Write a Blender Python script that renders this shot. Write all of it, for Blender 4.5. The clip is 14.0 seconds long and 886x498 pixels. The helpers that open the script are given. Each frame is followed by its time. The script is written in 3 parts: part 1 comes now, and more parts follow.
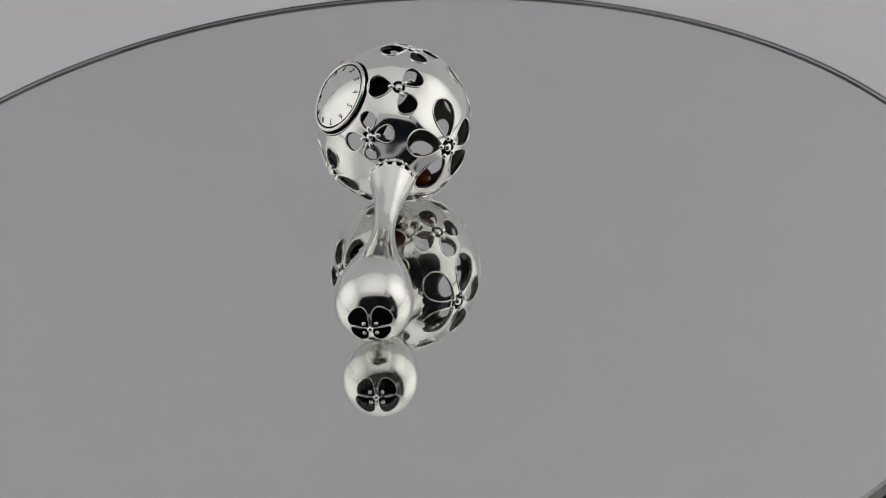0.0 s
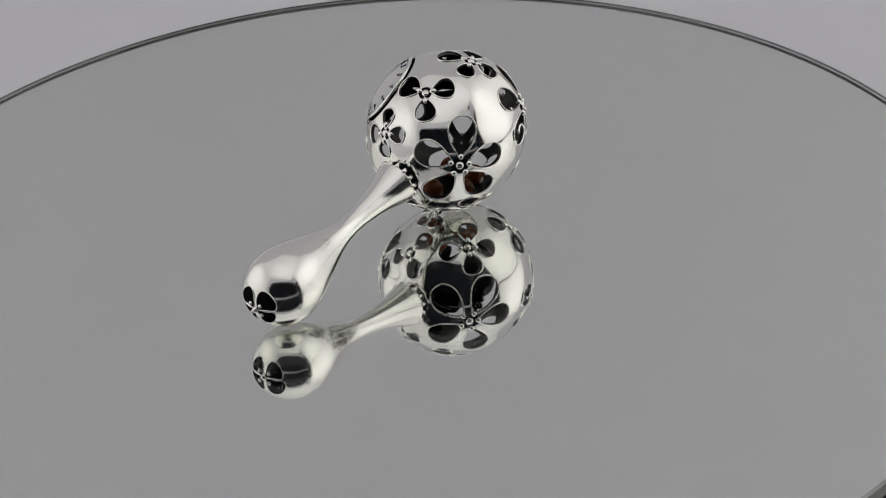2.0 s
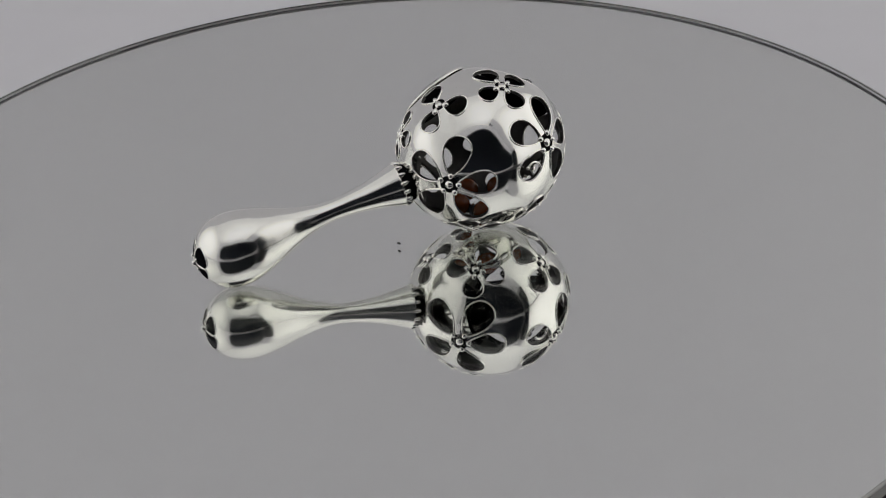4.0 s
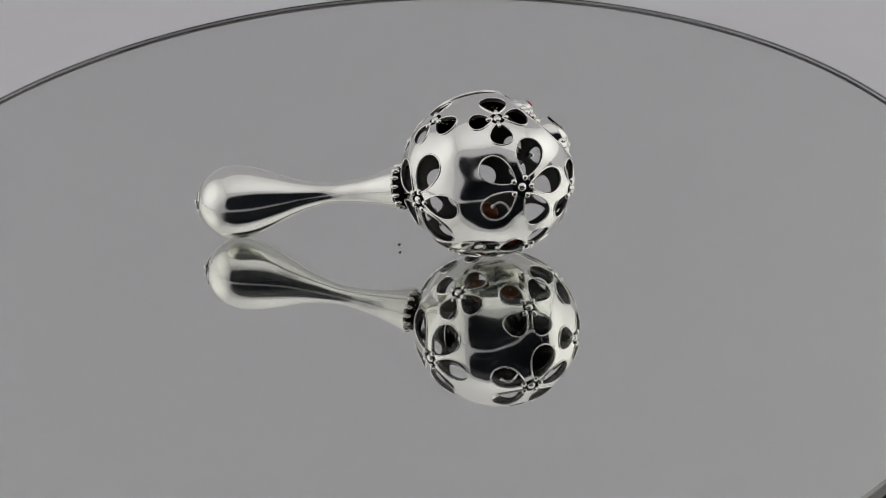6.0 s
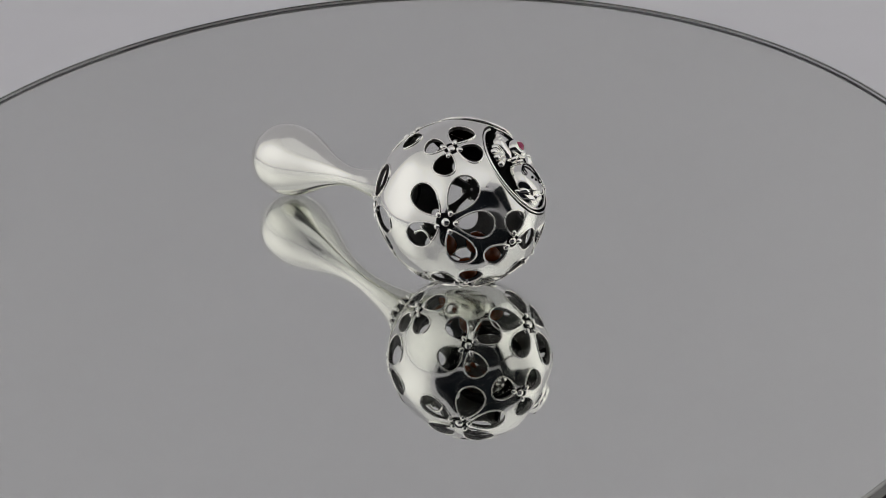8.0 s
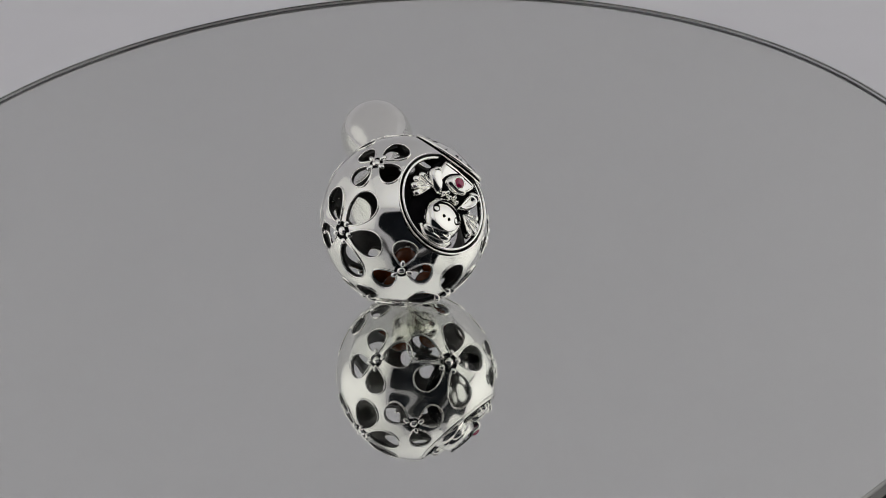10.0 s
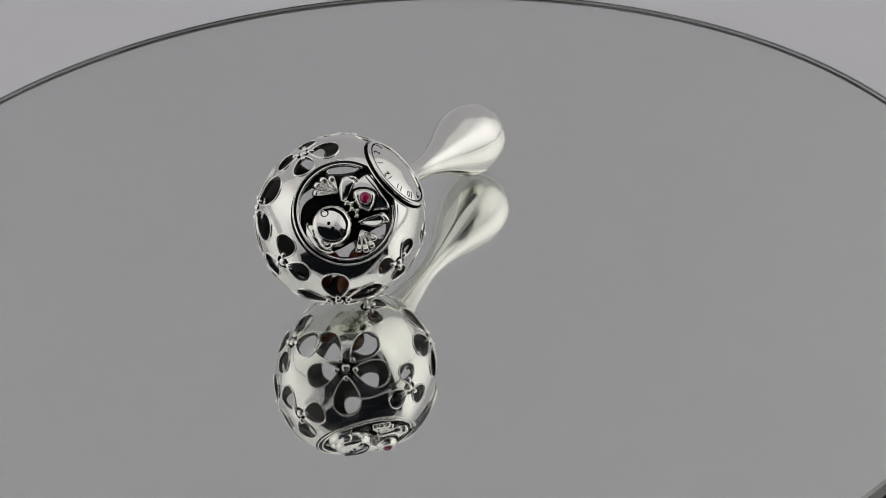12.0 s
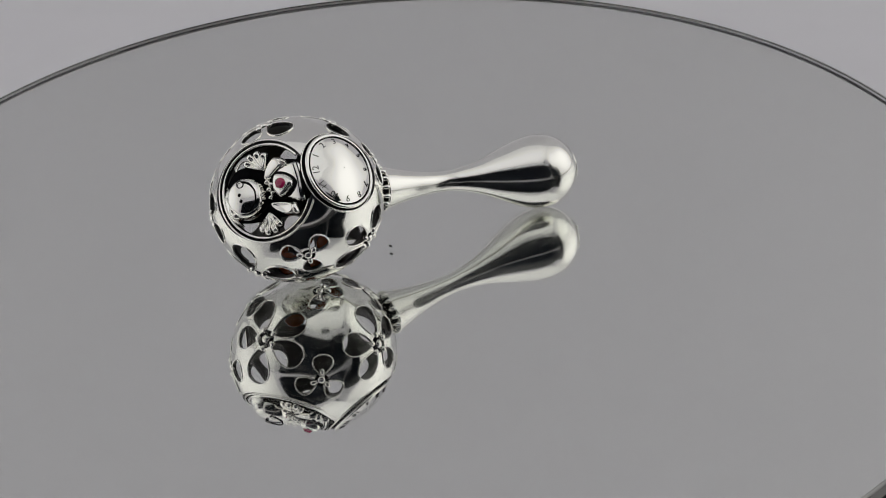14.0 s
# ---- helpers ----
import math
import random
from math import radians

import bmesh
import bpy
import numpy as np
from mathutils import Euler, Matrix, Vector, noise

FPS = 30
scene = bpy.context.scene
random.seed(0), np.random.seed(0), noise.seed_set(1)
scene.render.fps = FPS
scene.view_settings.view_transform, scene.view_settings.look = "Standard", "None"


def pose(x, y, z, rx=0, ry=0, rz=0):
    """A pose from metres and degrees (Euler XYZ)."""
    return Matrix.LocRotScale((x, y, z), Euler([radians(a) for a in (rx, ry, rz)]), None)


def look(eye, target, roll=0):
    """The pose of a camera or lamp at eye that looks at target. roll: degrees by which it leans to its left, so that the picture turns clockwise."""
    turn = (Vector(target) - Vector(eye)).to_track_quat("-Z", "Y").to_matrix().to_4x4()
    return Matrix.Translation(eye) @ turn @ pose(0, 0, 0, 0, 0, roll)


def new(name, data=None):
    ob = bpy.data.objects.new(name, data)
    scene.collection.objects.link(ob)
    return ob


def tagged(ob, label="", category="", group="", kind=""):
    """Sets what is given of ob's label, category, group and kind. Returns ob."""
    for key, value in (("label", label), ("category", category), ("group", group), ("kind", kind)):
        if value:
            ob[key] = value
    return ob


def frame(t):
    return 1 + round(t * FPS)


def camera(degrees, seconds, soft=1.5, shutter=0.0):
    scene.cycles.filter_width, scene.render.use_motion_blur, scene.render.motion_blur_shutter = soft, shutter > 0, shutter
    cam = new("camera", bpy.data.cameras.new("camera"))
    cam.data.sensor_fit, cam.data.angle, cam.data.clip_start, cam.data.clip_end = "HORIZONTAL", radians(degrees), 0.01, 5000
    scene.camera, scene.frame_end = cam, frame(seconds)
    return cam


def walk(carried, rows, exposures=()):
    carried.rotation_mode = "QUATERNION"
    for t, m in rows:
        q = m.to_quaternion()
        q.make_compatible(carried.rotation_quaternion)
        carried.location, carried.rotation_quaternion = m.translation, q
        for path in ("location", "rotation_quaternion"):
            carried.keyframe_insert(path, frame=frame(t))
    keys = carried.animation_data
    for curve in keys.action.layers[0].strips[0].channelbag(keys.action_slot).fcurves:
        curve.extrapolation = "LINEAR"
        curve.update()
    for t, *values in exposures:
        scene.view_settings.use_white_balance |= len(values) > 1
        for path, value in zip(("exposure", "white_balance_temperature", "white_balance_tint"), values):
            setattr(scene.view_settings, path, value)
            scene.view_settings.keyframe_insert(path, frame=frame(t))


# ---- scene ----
# A silver baby rattle on a round glass mirror that turns slowly in a light tent.
EYE = Vector((0.0, -0.484716, 0.292876))
YAW, PITCH, LEAN = radians(-1.4465), radians(-31.2392), -3.9573
WAY = Vector((-math.sin(YAW) * math.cos(PITCH), math.cos(YAW) * math.cos(PITCH), math.sin(PITCH)))
cam = camera(22.64, 14.0, soft=1.0)
walk(cam, [(0.0, look(EYE, EYE + WAY, LEAN)), (14.0, look(EYE, EYE + WAY, LEAN))], [(0.0, -0.045), (14.0, -0.045)])


# the turntable's angle in degrees every half second: about 17 degrees a second, clockwise from above
ANGLES = (-1.09, -9.89, -18.55, -26.6, -34.41, -42.22, -50.11, -58.09, -66.17, -74.33, -82.57, -90.87, -99.23, -107.67, -116.28,
          -124.94, -133.69, -142.5, -151.36, -160.29, -169.27, -178.31, -187.41, -196.43, -205.45, -214.36, -223.34, -232.36, -241.53)


# ---- world and light: a tent with two glowing cloth sides and a cloth roof, its front open and dark ----
world = bpy.data.worlds.new("dim_room")
world.use_nodes = True
world.node_tree.nodes["Background"].inputs[0].default_value = (0.9, 0.95, 1.0, 1)
world.node_tree.nodes["Background"].inputs[1].default_value = 0.01
scene.world = world
scene.cycles.max_bounces, scene.cycles.glossy_bounces, scene.cycles.transmission_bounces = 40, 40, 40


# ---- materials ----
def material(name, colour, rough, metal=0.0, vary=0.0, scale=40.0, bump=0.0, rough_vary=0.0, spec=0.5, detail=3.0, relief=0.0007):
    m = bpy.data.materials.new(name)
    m.use_nodes = True
    nt = m.node_tree
    b = nt.nodes["Principled BSDF"]
    b.inputs["Base Color"].default_value = (*colour, 1)
    b.inputs["Roughness"].default_value = rough
    b.inputs["Metallic"].default_value = metal
    b.inputs["Specular IOR Level"].default_value = spec
    if vary or bump or rough_vary:
        co = nt.nodes.new("ShaderNodeTexCoord")
        fine = nt.nodes.new("ShaderNodeTexNoise")
        fine.inputs["Scale"].default_value, fine.inputs["Detail"].default_value = scale * 8, 6
        coarse = nt.nodes.new("ShaderNodeTexNoise")
        coarse.inputs["Scale"].default_value, coarse.inputs["Detail"].default_value = scale, detail
        nt.links.new(co.outputs["Object"], fine.inputs["Vector"])
        nt.links.new(co.outputs["Object"], coarse.inputs["Vector"])
        mix = nt.nodes.new("ShaderNodeMath")
        mix.operation = "MULTIPLY_ADD"
        mix.inputs[1].default_value = 0.5
        nt.links.new(fine.outputs["Fac"], mix.inputs[0])
        half = nt.nodes.new("ShaderNodeMath")
        half.operation = "MULTIPLY"
        half.inputs[1].default_value = 0.5
        nt.links.new(coarse.outputs["Fac"], half.inputs[0])
        nt.links.new(half.outputs[0], mix.inputs[2])
        if vary:
            ramp = nt.nodes.new("ShaderNodeValToRGB")
            ramp.color_ramp.elements[0].position, ramp.color_ramp.elements[1].position = 0.3, 0.7
            ramp.color_ramp.elements[0].color = (*[c * (1 - vary) for c in colour], 1)
            ramp.color_ramp.elements[1].color = (*[min(1, c * (1 + vary)) for c in colour], 1)
            nt.links.new(mix.outputs[0], ramp.inputs[0])
            nt.links.new(ramp.outputs[0], b.inputs["Base Color"])
        if rough_vary:
            rr = nt.nodes.new("ShaderNodeMapRange")
            rr.inputs[1].default_value, rr.inputs[2].default_value = 0.3, 0.7
            rr.inputs[3].default_value, rr.inputs[4].default_value = max(0, rough - rough_vary), rough + rough_vary
            nt.links.new(mix.outputs[0], rr.inputs[0])
            nt.links.new(rr.outputs[0], b.inputs["Roughness"])
        if bump:
            bp = nt.nodes.new("ShaderNodeBump")
            bp.inputs["Strength"].default_value, bp.inputs["Distance"].default_value = bump, relief
            nt.links.new(coarse.outputs["Fac"], bp.inputs["Height"])
            nt.links.new(bp.outputs[0], b.inputs["Normal"])
    return m


SILVER = material("polished_silver", (0.900, 0.896, 0.858), 0.092, 1.0, 0.02, 78, 1.0, 0.025, 0.5, 0.3, 0.0030)
SATIN = material("hand_polished_silver", (0.900, 0.896, 0.852), 0.14, 1.0, 0.02, 80, 1.0, 0.03, 0.5, 0.5, 0.0008)
DARK_SILVER = material("shaded_inner_silver", (0.075, 0.073, 0.071), 0.38, 1.0, 0.3, 300, 0.1, 0.1)
# black for oxide and engraving, also for shade put into recesses and backs
BLACK = material("oxide_and_shade_black", (0.008, 0.008, 0.009), 0.5, 0.0, 0.3, 400, 0.0, 0.08, 0.0)
AMBER = material("amber_resin", (0.15, 0.030, 0.006), 0.12, 0.0, 0.25, 200, 0.0, 0.03)
PAPER = material("backdrop_paper", (0.746, 0.739, 0.775), 0.75, 0.0, 0.015, 6, 0.02)
TABLE = material("black_table", (0.012, 0.012, 0.014), 0.5, 0.0, 0.2, 30, 0.05)
ROOM = material("dark_room_wall", (0.018, 0.024, 0.038), 0.8, 0.0, 0.15, 4)
BASE = material("turntable_base", (0.5, 0.5, 0.5), 0.5, 0.0, 0.05, 30)
SPECK = material("dark_speck", (0.02, 0.02, 0.02), 0.5, 0.0, 0.2, 900)
MIRROR = material("mirror_silvering", (0.864, 0.871, 0.848), 0.0, 1.0)


def glassy(name, colour, ior, rough=0.0):
    m = bpy.data.materials.new(name)
    m.use_nodes = True
    nt = m.node_tree
    nt.nodes.remove(nt.nodes["Principled BSDF"])
    g = nt.nodes.new("ShaderNodeBsdfGlass")
    g.inputs["Color"].default_value = (*colour, 1)
    g.inputs["IOR"].default_value, g.inputs["Roughness"].default_value = ior, rough
    nt.links.new(g.outputs[0], nt.nodes["Material Output"].inputs["Surface"])
    return m


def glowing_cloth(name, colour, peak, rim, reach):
    """White cloth that emits by itself in place of a lamp behind it: brightest in the middle, fading outwards."""
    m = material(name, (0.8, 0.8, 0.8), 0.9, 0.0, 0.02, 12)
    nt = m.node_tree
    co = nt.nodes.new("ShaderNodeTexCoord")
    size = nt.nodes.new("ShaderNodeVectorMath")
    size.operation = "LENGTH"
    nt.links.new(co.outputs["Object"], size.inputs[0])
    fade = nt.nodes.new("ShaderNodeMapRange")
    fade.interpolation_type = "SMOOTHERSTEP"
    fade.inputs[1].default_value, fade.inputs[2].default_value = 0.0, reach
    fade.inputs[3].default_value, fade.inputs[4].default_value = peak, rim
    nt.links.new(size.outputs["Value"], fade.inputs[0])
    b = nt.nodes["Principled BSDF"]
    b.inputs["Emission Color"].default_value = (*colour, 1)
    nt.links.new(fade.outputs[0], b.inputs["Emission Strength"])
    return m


WEST_CLOTH = glowing_cloth("glowing_west_cloth", (1.0, 0.985, 0.945), 0.60, 0.155, 0.72)
EAST_CLOTH = glowing_cloth("glowing_east_cloth", (1.0, 0.985, 0.945), 0.80, 0.205, 0.72)
ROOF_CLOTH = glowing_cloth("glowing_roof_cloth", (1.0, 0.99, 0.98), 0.50, 0.22, 0.95)
EDGE = material("ground_glass_edge", (0.62, 0.62, 0.60), 0.5, 0.0, 0.1, 120)
EDGE_LINE = material("dark_glass_arris", (0.03, 0.032, 0.034), 0.45, 0.0, 0.2, 200)
ARRIS = material("ground_glass_arris", (0.42, 0.42, 0.41), 0.42, 0.0, 0.1, 200, 0.0, 0.0, 0.9)
GLASS = glassy("mirror_glass", (0.997, 0.998, 0.998), 1.36)
RUBY = material("ruby", (0.40, 0.010, 0.085), 0.05, 0.0, 0.2, 300, 0.0, 0.02, 1.0)


# ---- mesh helpers ----
def mesh_of(name, verts, faces, materials, smooth=True, indices=None, normals=None):
    me = bpy.data.meshes.new(name)
    me.from_pydata([tuple(v) for v in verts], [], [tuple(f) for f in faces])
    for m in materials if isinstance(materials, (list, tuple)) else [materials]:
        me.materials.append(m)
    if indices is not None:
        me.polygons.foreach_set("material_index", indices)
    if smooth:
        me.polygons.foreach_set("use_smooth", [True] * len(me.polygons))
    me.update()
    if normals is not None:
        me.normals_split_custom_set_from_vertices([tuple(n) for n in normals])
    return me


def part(name, me, parent, label="", m=None):
    ob = new(name, me)
    ob.parent = parent
    if m is not None:
        ob.matrix_basis = m
    return tagged(ob, label)


def ball(radius, rings=10, around=16, squash=1.0):
    v, f = [(0, 0, radius * squash)], []
    for i in range(1, rings):
        a = math.pi * i / rings
        for k in range(around):
            b = 2 * math.pi * k / around
            v.append((radius * math.sin(a) * math.cos(b), radius * math.sin(a) * math.sin(b), radius * squash * math.cos(a)))
    v.append((0, 0, -radius * squash))
    for k in range(around):
        n = (k + 1) % around
        f.append((0, 1 + k, 1 + n))
        f.append((len(v) - 1, len(v) - 1 - around + n, len(v) - 1 - around + k))
        for i in range(rings - 2):
            p = 1 + i * around
            f.append((p + k, p + around + k, p + around + n, p + n))
    return v, f


def tube(points, radius, sides=6, closed=True, ups=None, taper=None):
    """A wire along points; ups: a direction away from the surface at each point."""
    P = np.array(points, float)
    n = len(P)
    T = np.roll(P, -1, 0) - np.roll(P, 1, 0) if closed else np.gradient(P, axis=0)
    T /= np.linalg.norm(T, axis=1)[:, None] + 1e-12
    U = np.array(ups, float) if ups is not None else np.tile((0.0, 0.0, 1.0), (n, 1))
    U = U - (U * T).sum(1)[:, None] * T
    U /= np.linalg.norm(U, axis=1)[:, None] + 1e-12
    B = np.cross(T, U)
    r = radius * (np.array(taper)[:, None] if taper is not None else 1.0)
    v = []
    for k in range(sides):
        a = 2 * math.pi * k / sides
        v.append(P + r * (math.cos(a) * B + math.sin(a) * U))
    v = np.stack(v, 1).reshape(-1, 3)
    f = []
    for i in range(n if closed else n - 1):
        j = (i + 1) % n
        for k in range(sides):
            m = (k + 1) % sides
            f.append((i * sides + k, i * sides + m, j * sides + m, j * sides + k))
    if not closed:
        f.append(tuple(range(sides)))
        f.append(tuple((n - 1) * sides + k for k in reversed(range(sides))))
    return [tuple(x) for x in v], f


def joined(pieces):
    v, f = [], []
    for pv, pf in pieces:
        o = len(v)
        v += [tuple(x) for x in pv]
        f += [tuple(o + i for i in q) for q in pf]
    return v, f


def lathe(profile, around=72):
    """Turned about z from (radius, z) pairs."""
    v, f = [], []
    for r, z in profile:
        for k in range(around):
            a = 2 * math.pi * k / around
            v.append((r * math.cos(a), r * math.sin(a), z))
    for i in range(len(profile) - 1):
        for k in range(around):
            n = (k + 1) % around
            f.append((i * around + k, i * around + n, (i + 1) * around + n, (i + 1) * around + k))
    return v, f


def box(cx, cy, cz, sx, sy, sz):
    v = [(cx + sx * i / 2, cy + sy * j / 2, cz + sz * k / 2) for i in (-1, 1) for j in (-1, 1) for k in (-1, 1)]
    return v, [(0, 1, 3, 2), (4, 6, 7, 5), (0, 4, 5, 1), (2, 3, 7, 6), (0, 2, 6, 4), (1, 5, 7, 3)]


# ---- the setting ----
GLASS_TOP, GLASS_THICK, DISC = 0.0012, 0.0021, 0.1517
TABLE_Z = -0.032

me = mesh_of("ground", *joined([box(0, -0.62, TABLE_Z - 0.01, 3.0, 1.2, 0.02)]), TABLE, False)
tagged(new("ground", me), "matt black table top in front of the backdrop", "table", kind="structure")


def backdrop():
    """White paper that lies behind the mirror and bends up into the back wall."""
    line = [(-0.02, TABLE_Z + 0.004), (0.30, TABLE_Z + 0.004)]
    for i in range(1, 13):
        a = math.pi / 2 * i / 12
        line.append((0.30 + 0.22 * math.sin(a), TABLE_Z + 0.004 + 0.22 * (1 - math.cos(a))))
    line.append((0.52, 0.95))
    v, f = [], []
    n = len(line)
    for off in (0.0, 0.003):
        for y, z in line:
            for x in (-0.75, 0.75):
                v.append((x, y + off, z - off))
    for i in range(n - 1):
        f.append((2 * i, 2 * i + 1, 2 * i + 3, 2 * i + 2))
        f.append((2 * n + 2 * i, 2 * n + 2 * i + 2, 2 * n + 2 * i + 3, 2 * n + 2 * i + 1))
    me = mesh_of("backdrop", v, f, PAPER)
    tagged(new("backdrop", me), "seamless pale grey paper sweep behind the mirror", "backdrop", kind="structure")


backdrop()


def tent():
    """Two self-glowing cloth sides and a glowing cloth roof, unseen round the mirror; the front stays open."""
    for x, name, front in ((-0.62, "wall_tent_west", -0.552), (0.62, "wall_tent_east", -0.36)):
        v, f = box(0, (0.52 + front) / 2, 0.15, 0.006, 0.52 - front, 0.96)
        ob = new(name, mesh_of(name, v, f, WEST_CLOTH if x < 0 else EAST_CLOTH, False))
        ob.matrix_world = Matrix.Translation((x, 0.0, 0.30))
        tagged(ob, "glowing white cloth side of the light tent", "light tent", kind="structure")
    # unseen flap, added to close a dark notch in the silver's reflections
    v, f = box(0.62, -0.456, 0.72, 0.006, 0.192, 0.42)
    tagged(new("wall_added_flap", mesh_of("wall_added_flap", v, f, PAPER, False)), "unlit white cloth flap, added to shape the reflections", "light tent", kind="structure")
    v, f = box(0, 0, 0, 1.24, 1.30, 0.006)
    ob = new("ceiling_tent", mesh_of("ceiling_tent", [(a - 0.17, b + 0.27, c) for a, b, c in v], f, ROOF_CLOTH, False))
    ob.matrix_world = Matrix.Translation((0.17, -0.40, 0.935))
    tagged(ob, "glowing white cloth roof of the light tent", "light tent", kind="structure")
    # unseen white sheet, added to lift a dark line reflected in the silver
    v, f = box(-0.405, -0.16, TABLE_Z + 0.004, 0.42, 0.76, 0.003)
    tagged(new("floor_reflector", mesh_of("floor_reflector", v, f, PAPER, False)), "unseen white floor sheet, added to brighten the silver's reflections", "light tent", kind="structure")


tent()


def front_cloth():
    """The tent's unlit front cloth with a wide rounded opening for the camera."""
    x0, x1, z0, z1, r = -0.47, 0.61, 0.012, 0.60, 0.19
    inner = []
    for cx, cz, a0 in ((x1 - r, z1 - r, 0), (x0 + r, z1 - r, 90), (x0 + r, z0 + r * 0.8, 180), (x1 - r, z0 + r * 0.8, 270)):
        for i in range(13):
            a = radians(a0 + 90 * i / 12)
            inner.append((cx + r * math.cos(a), cz + r * math.sin(a) * (1 if a0 < 180 else 0.8)))
    outer = []
    for x, z in inner:
        mx, mz = (x0 + x1) / 2, 0.32
        k = min((0.617 if x > mx else -0.617) - mx, 9) / (x - mx) if abs(x - mx) > 1e-6 else 9e9
        k = min(abs(k), abs(((0.93 if z > mz else TABLE_Z) - mz) / (z - mz)) if abs(z - mz) > 1e-6 else 9e9)
        outer.append((mx + (x - mx) * k, mz + (z - mz) * k))
    n = len(inner)
    v = [(x, -0.55 + d, z) for d in (0.0, 0.004) for line in (inner, outer) for x, z in line]
    f = []
    for k in range(n):
        j = (k + 1) % n
        f += [(k, j, n + j, n + k), (2 * n + k, 3 * n + k, 3 * n + j, 2 * n + j), (k, 2 * n + k, 2 * n + j, j)]
    ob = new("wall_tent_front", mesh_of("wall_tent_front", v, f, PAPER, False))
    tagged(ob, "white cloth front of the light tent with a rounded opening", "light tent", kind="structure")


front_cloth()


def room():
    """Dark walls round the tent."""
    for name, b in (("wall_south", box(0, -1.3, 0.6, 3.2, 0.05, 1.4)), ("wall_north", box(0, 1.3, 0.6, 3.2, 0.05, 1.4)),
                    ("wall_west", box(-1.6, 0, 0.6, 0.05, 2.6, 1.4)), ("wall_east", box(1.6, 0, 0.6, 0.05, 2.6, 1.4)),
                    ("ceiling", box(0, 0, 1.33, 3.2, 2.7, 0.05)), ("floor", box(0, 0, -0.1, 3.2, 2.7, 0.05))):
        tagged(new(name, mesh_of(name, *b, ROOM, False)), "dark plain wall of the room around the tent", "wall", kind="structure")


room()


# ---- the turning mirror ----
def mirror_disc():
    thing = tagged(new("turntable_mirror"), "round glass mirror with a thin dark edge, turning slowly", "mirror")
    b = 0.0006
    top, low = GLASS_TOP, GLASS_TOP - GLASS_THICK
    prof = [(0.0004, top), (DISC - b, top), (DISC - 0.3 * b, top - 0.3 * b), (DISC, top - b), (DISC, low + b), (DISC - b, low), (0.0004, low)]
    v, f = lathe(prof, 256)
    n = 256
    f.append(tuple(range(n)))
    f.append(tuple((len(prof) - 1) * n + k for k in reversed(range(n))))
    plate = mesh_of("glass_plate", v, f, GLASS, False)
    bm = bmesh.new()
    bm.from_mesh(plate)
    bmesh.ops.recalc_face_normals(bm, faces=bm.faces)
    bm.to_mesh(plate)
    bm.free()
    part("glass_plate", plate, thing, "clear glass plate")
    v, f = lathe([(DISC - 0.0006, top + 0.00003), (DISC - 0.0003, top + 0.00004), (DISC + 0.0001, top - 0.0001), (DISC + 0.00015, top - 0.0006)], 256)
    part("arris", mesh_of("arris", v, f, ARRIS), thing, "ground pale arris along the glass edge")
    v, f = lathe([(DISC - 0.0016, low - 0.00003), (DISC - 0.0007, low - 0.00003)], 256)
    part("border", mesh_of("border", v, f, EDGE_LINE), thing, "thin dark border of the silvering")
    v, f = lathe([(DISC + 0.00015, top - 0.0006), (DISC + 0.00015, low - 0.0010)], 256)
    part("edge", mesh_of("edge", v, f, EDGE), thing, "ground grey edge of the glass")
    v, f = lathe([(0.0004, low - 0.00005), (DISC - 0.0008, low - 0.00005), (DISC - 0.0008, low - 0.0012), (0.0004, low - 0.0012)], 256)
    f.append(tuple(range(n)))
    f.append(tuple(3 * n + k for k in reversed(range(n))))
    part("silvering", mesh_of("silvering", v, f, MIRROR, False), thing, "silvered back of the mirror")
    v, f = lathe([(0.118, low - 0.0013), (0.12, low - 0.004), (0.12, TABLE_Z + 0.006), (0.117, TABLE_Z + 0.005)], 96)
    part("base", mesh_of("base", v, f, BASE), thing, "grey turntable drum")
    return thing


turntable = mirror_disc()

# ---- the rattle: its ball's frame has y along the handle's line away from the grip, z up ----
CENTRE = Vector((0.0019111, 0.0250472, 0.0227663))
H_AXIS = Vector((0.105642, 0.979737, 0.170163))
S_AXIS = Vector((0.994237, -0.107205, 0.0))
U_AXIS = Vector((-0.018242, -0.169182, 0.985416))
RADII = np.array((0.021686, 0.020082, 0.020446))  # along the handle, across, up
START = Matrix(((S_AXIS.x, H_AXIS.x, U_AXIS.x, CENTRE.x), (S_AXIS.y, H_AXIS.y, U_AXIS.y, CENTRE.y), (S_AXIS.z, H_AXIS.z, U_AXIS.z, CENTRE.z), (0, 0, 0, 1)))
rattle = tagged(new("baby_rattle"), "polished silver baby rattle with pierced flowers and a clock dial", "rattle")
rattle.matrix_world = START


def local(d):
    """From (along the handle, across, up) to the rattle's x, y, z."""
    d = np.asarray(d, float)
    return d[..., [1, 0, 2]]


def basis(c):
    c = np.array(c, float) / np.linalg.norm(c)
    e = np.cross((1.0, 0, 0), c)
    e /= np.linalg.norm(e)
    return c, e, np.cross(c, e)


def on_ball(c, e, n, uv, lift=0.0):
    """Points of the ball at angles uv (radians) round the direction c, and their normals."""
    uv = np.asarray(uv, float)
    a = np.linalg.norm(uv, axis=1) + 1e-12
    d = np.cos(a)[:, None] * c + (np.sin(a) / a)[:, None] * (uv[:, :1] * e + uv[:, 1:] * n)
    nor = d / RADII
    nor /= np.linalg.norm(nor, axis=1)[:, None]
    return d * RADII + lift * nor, nor


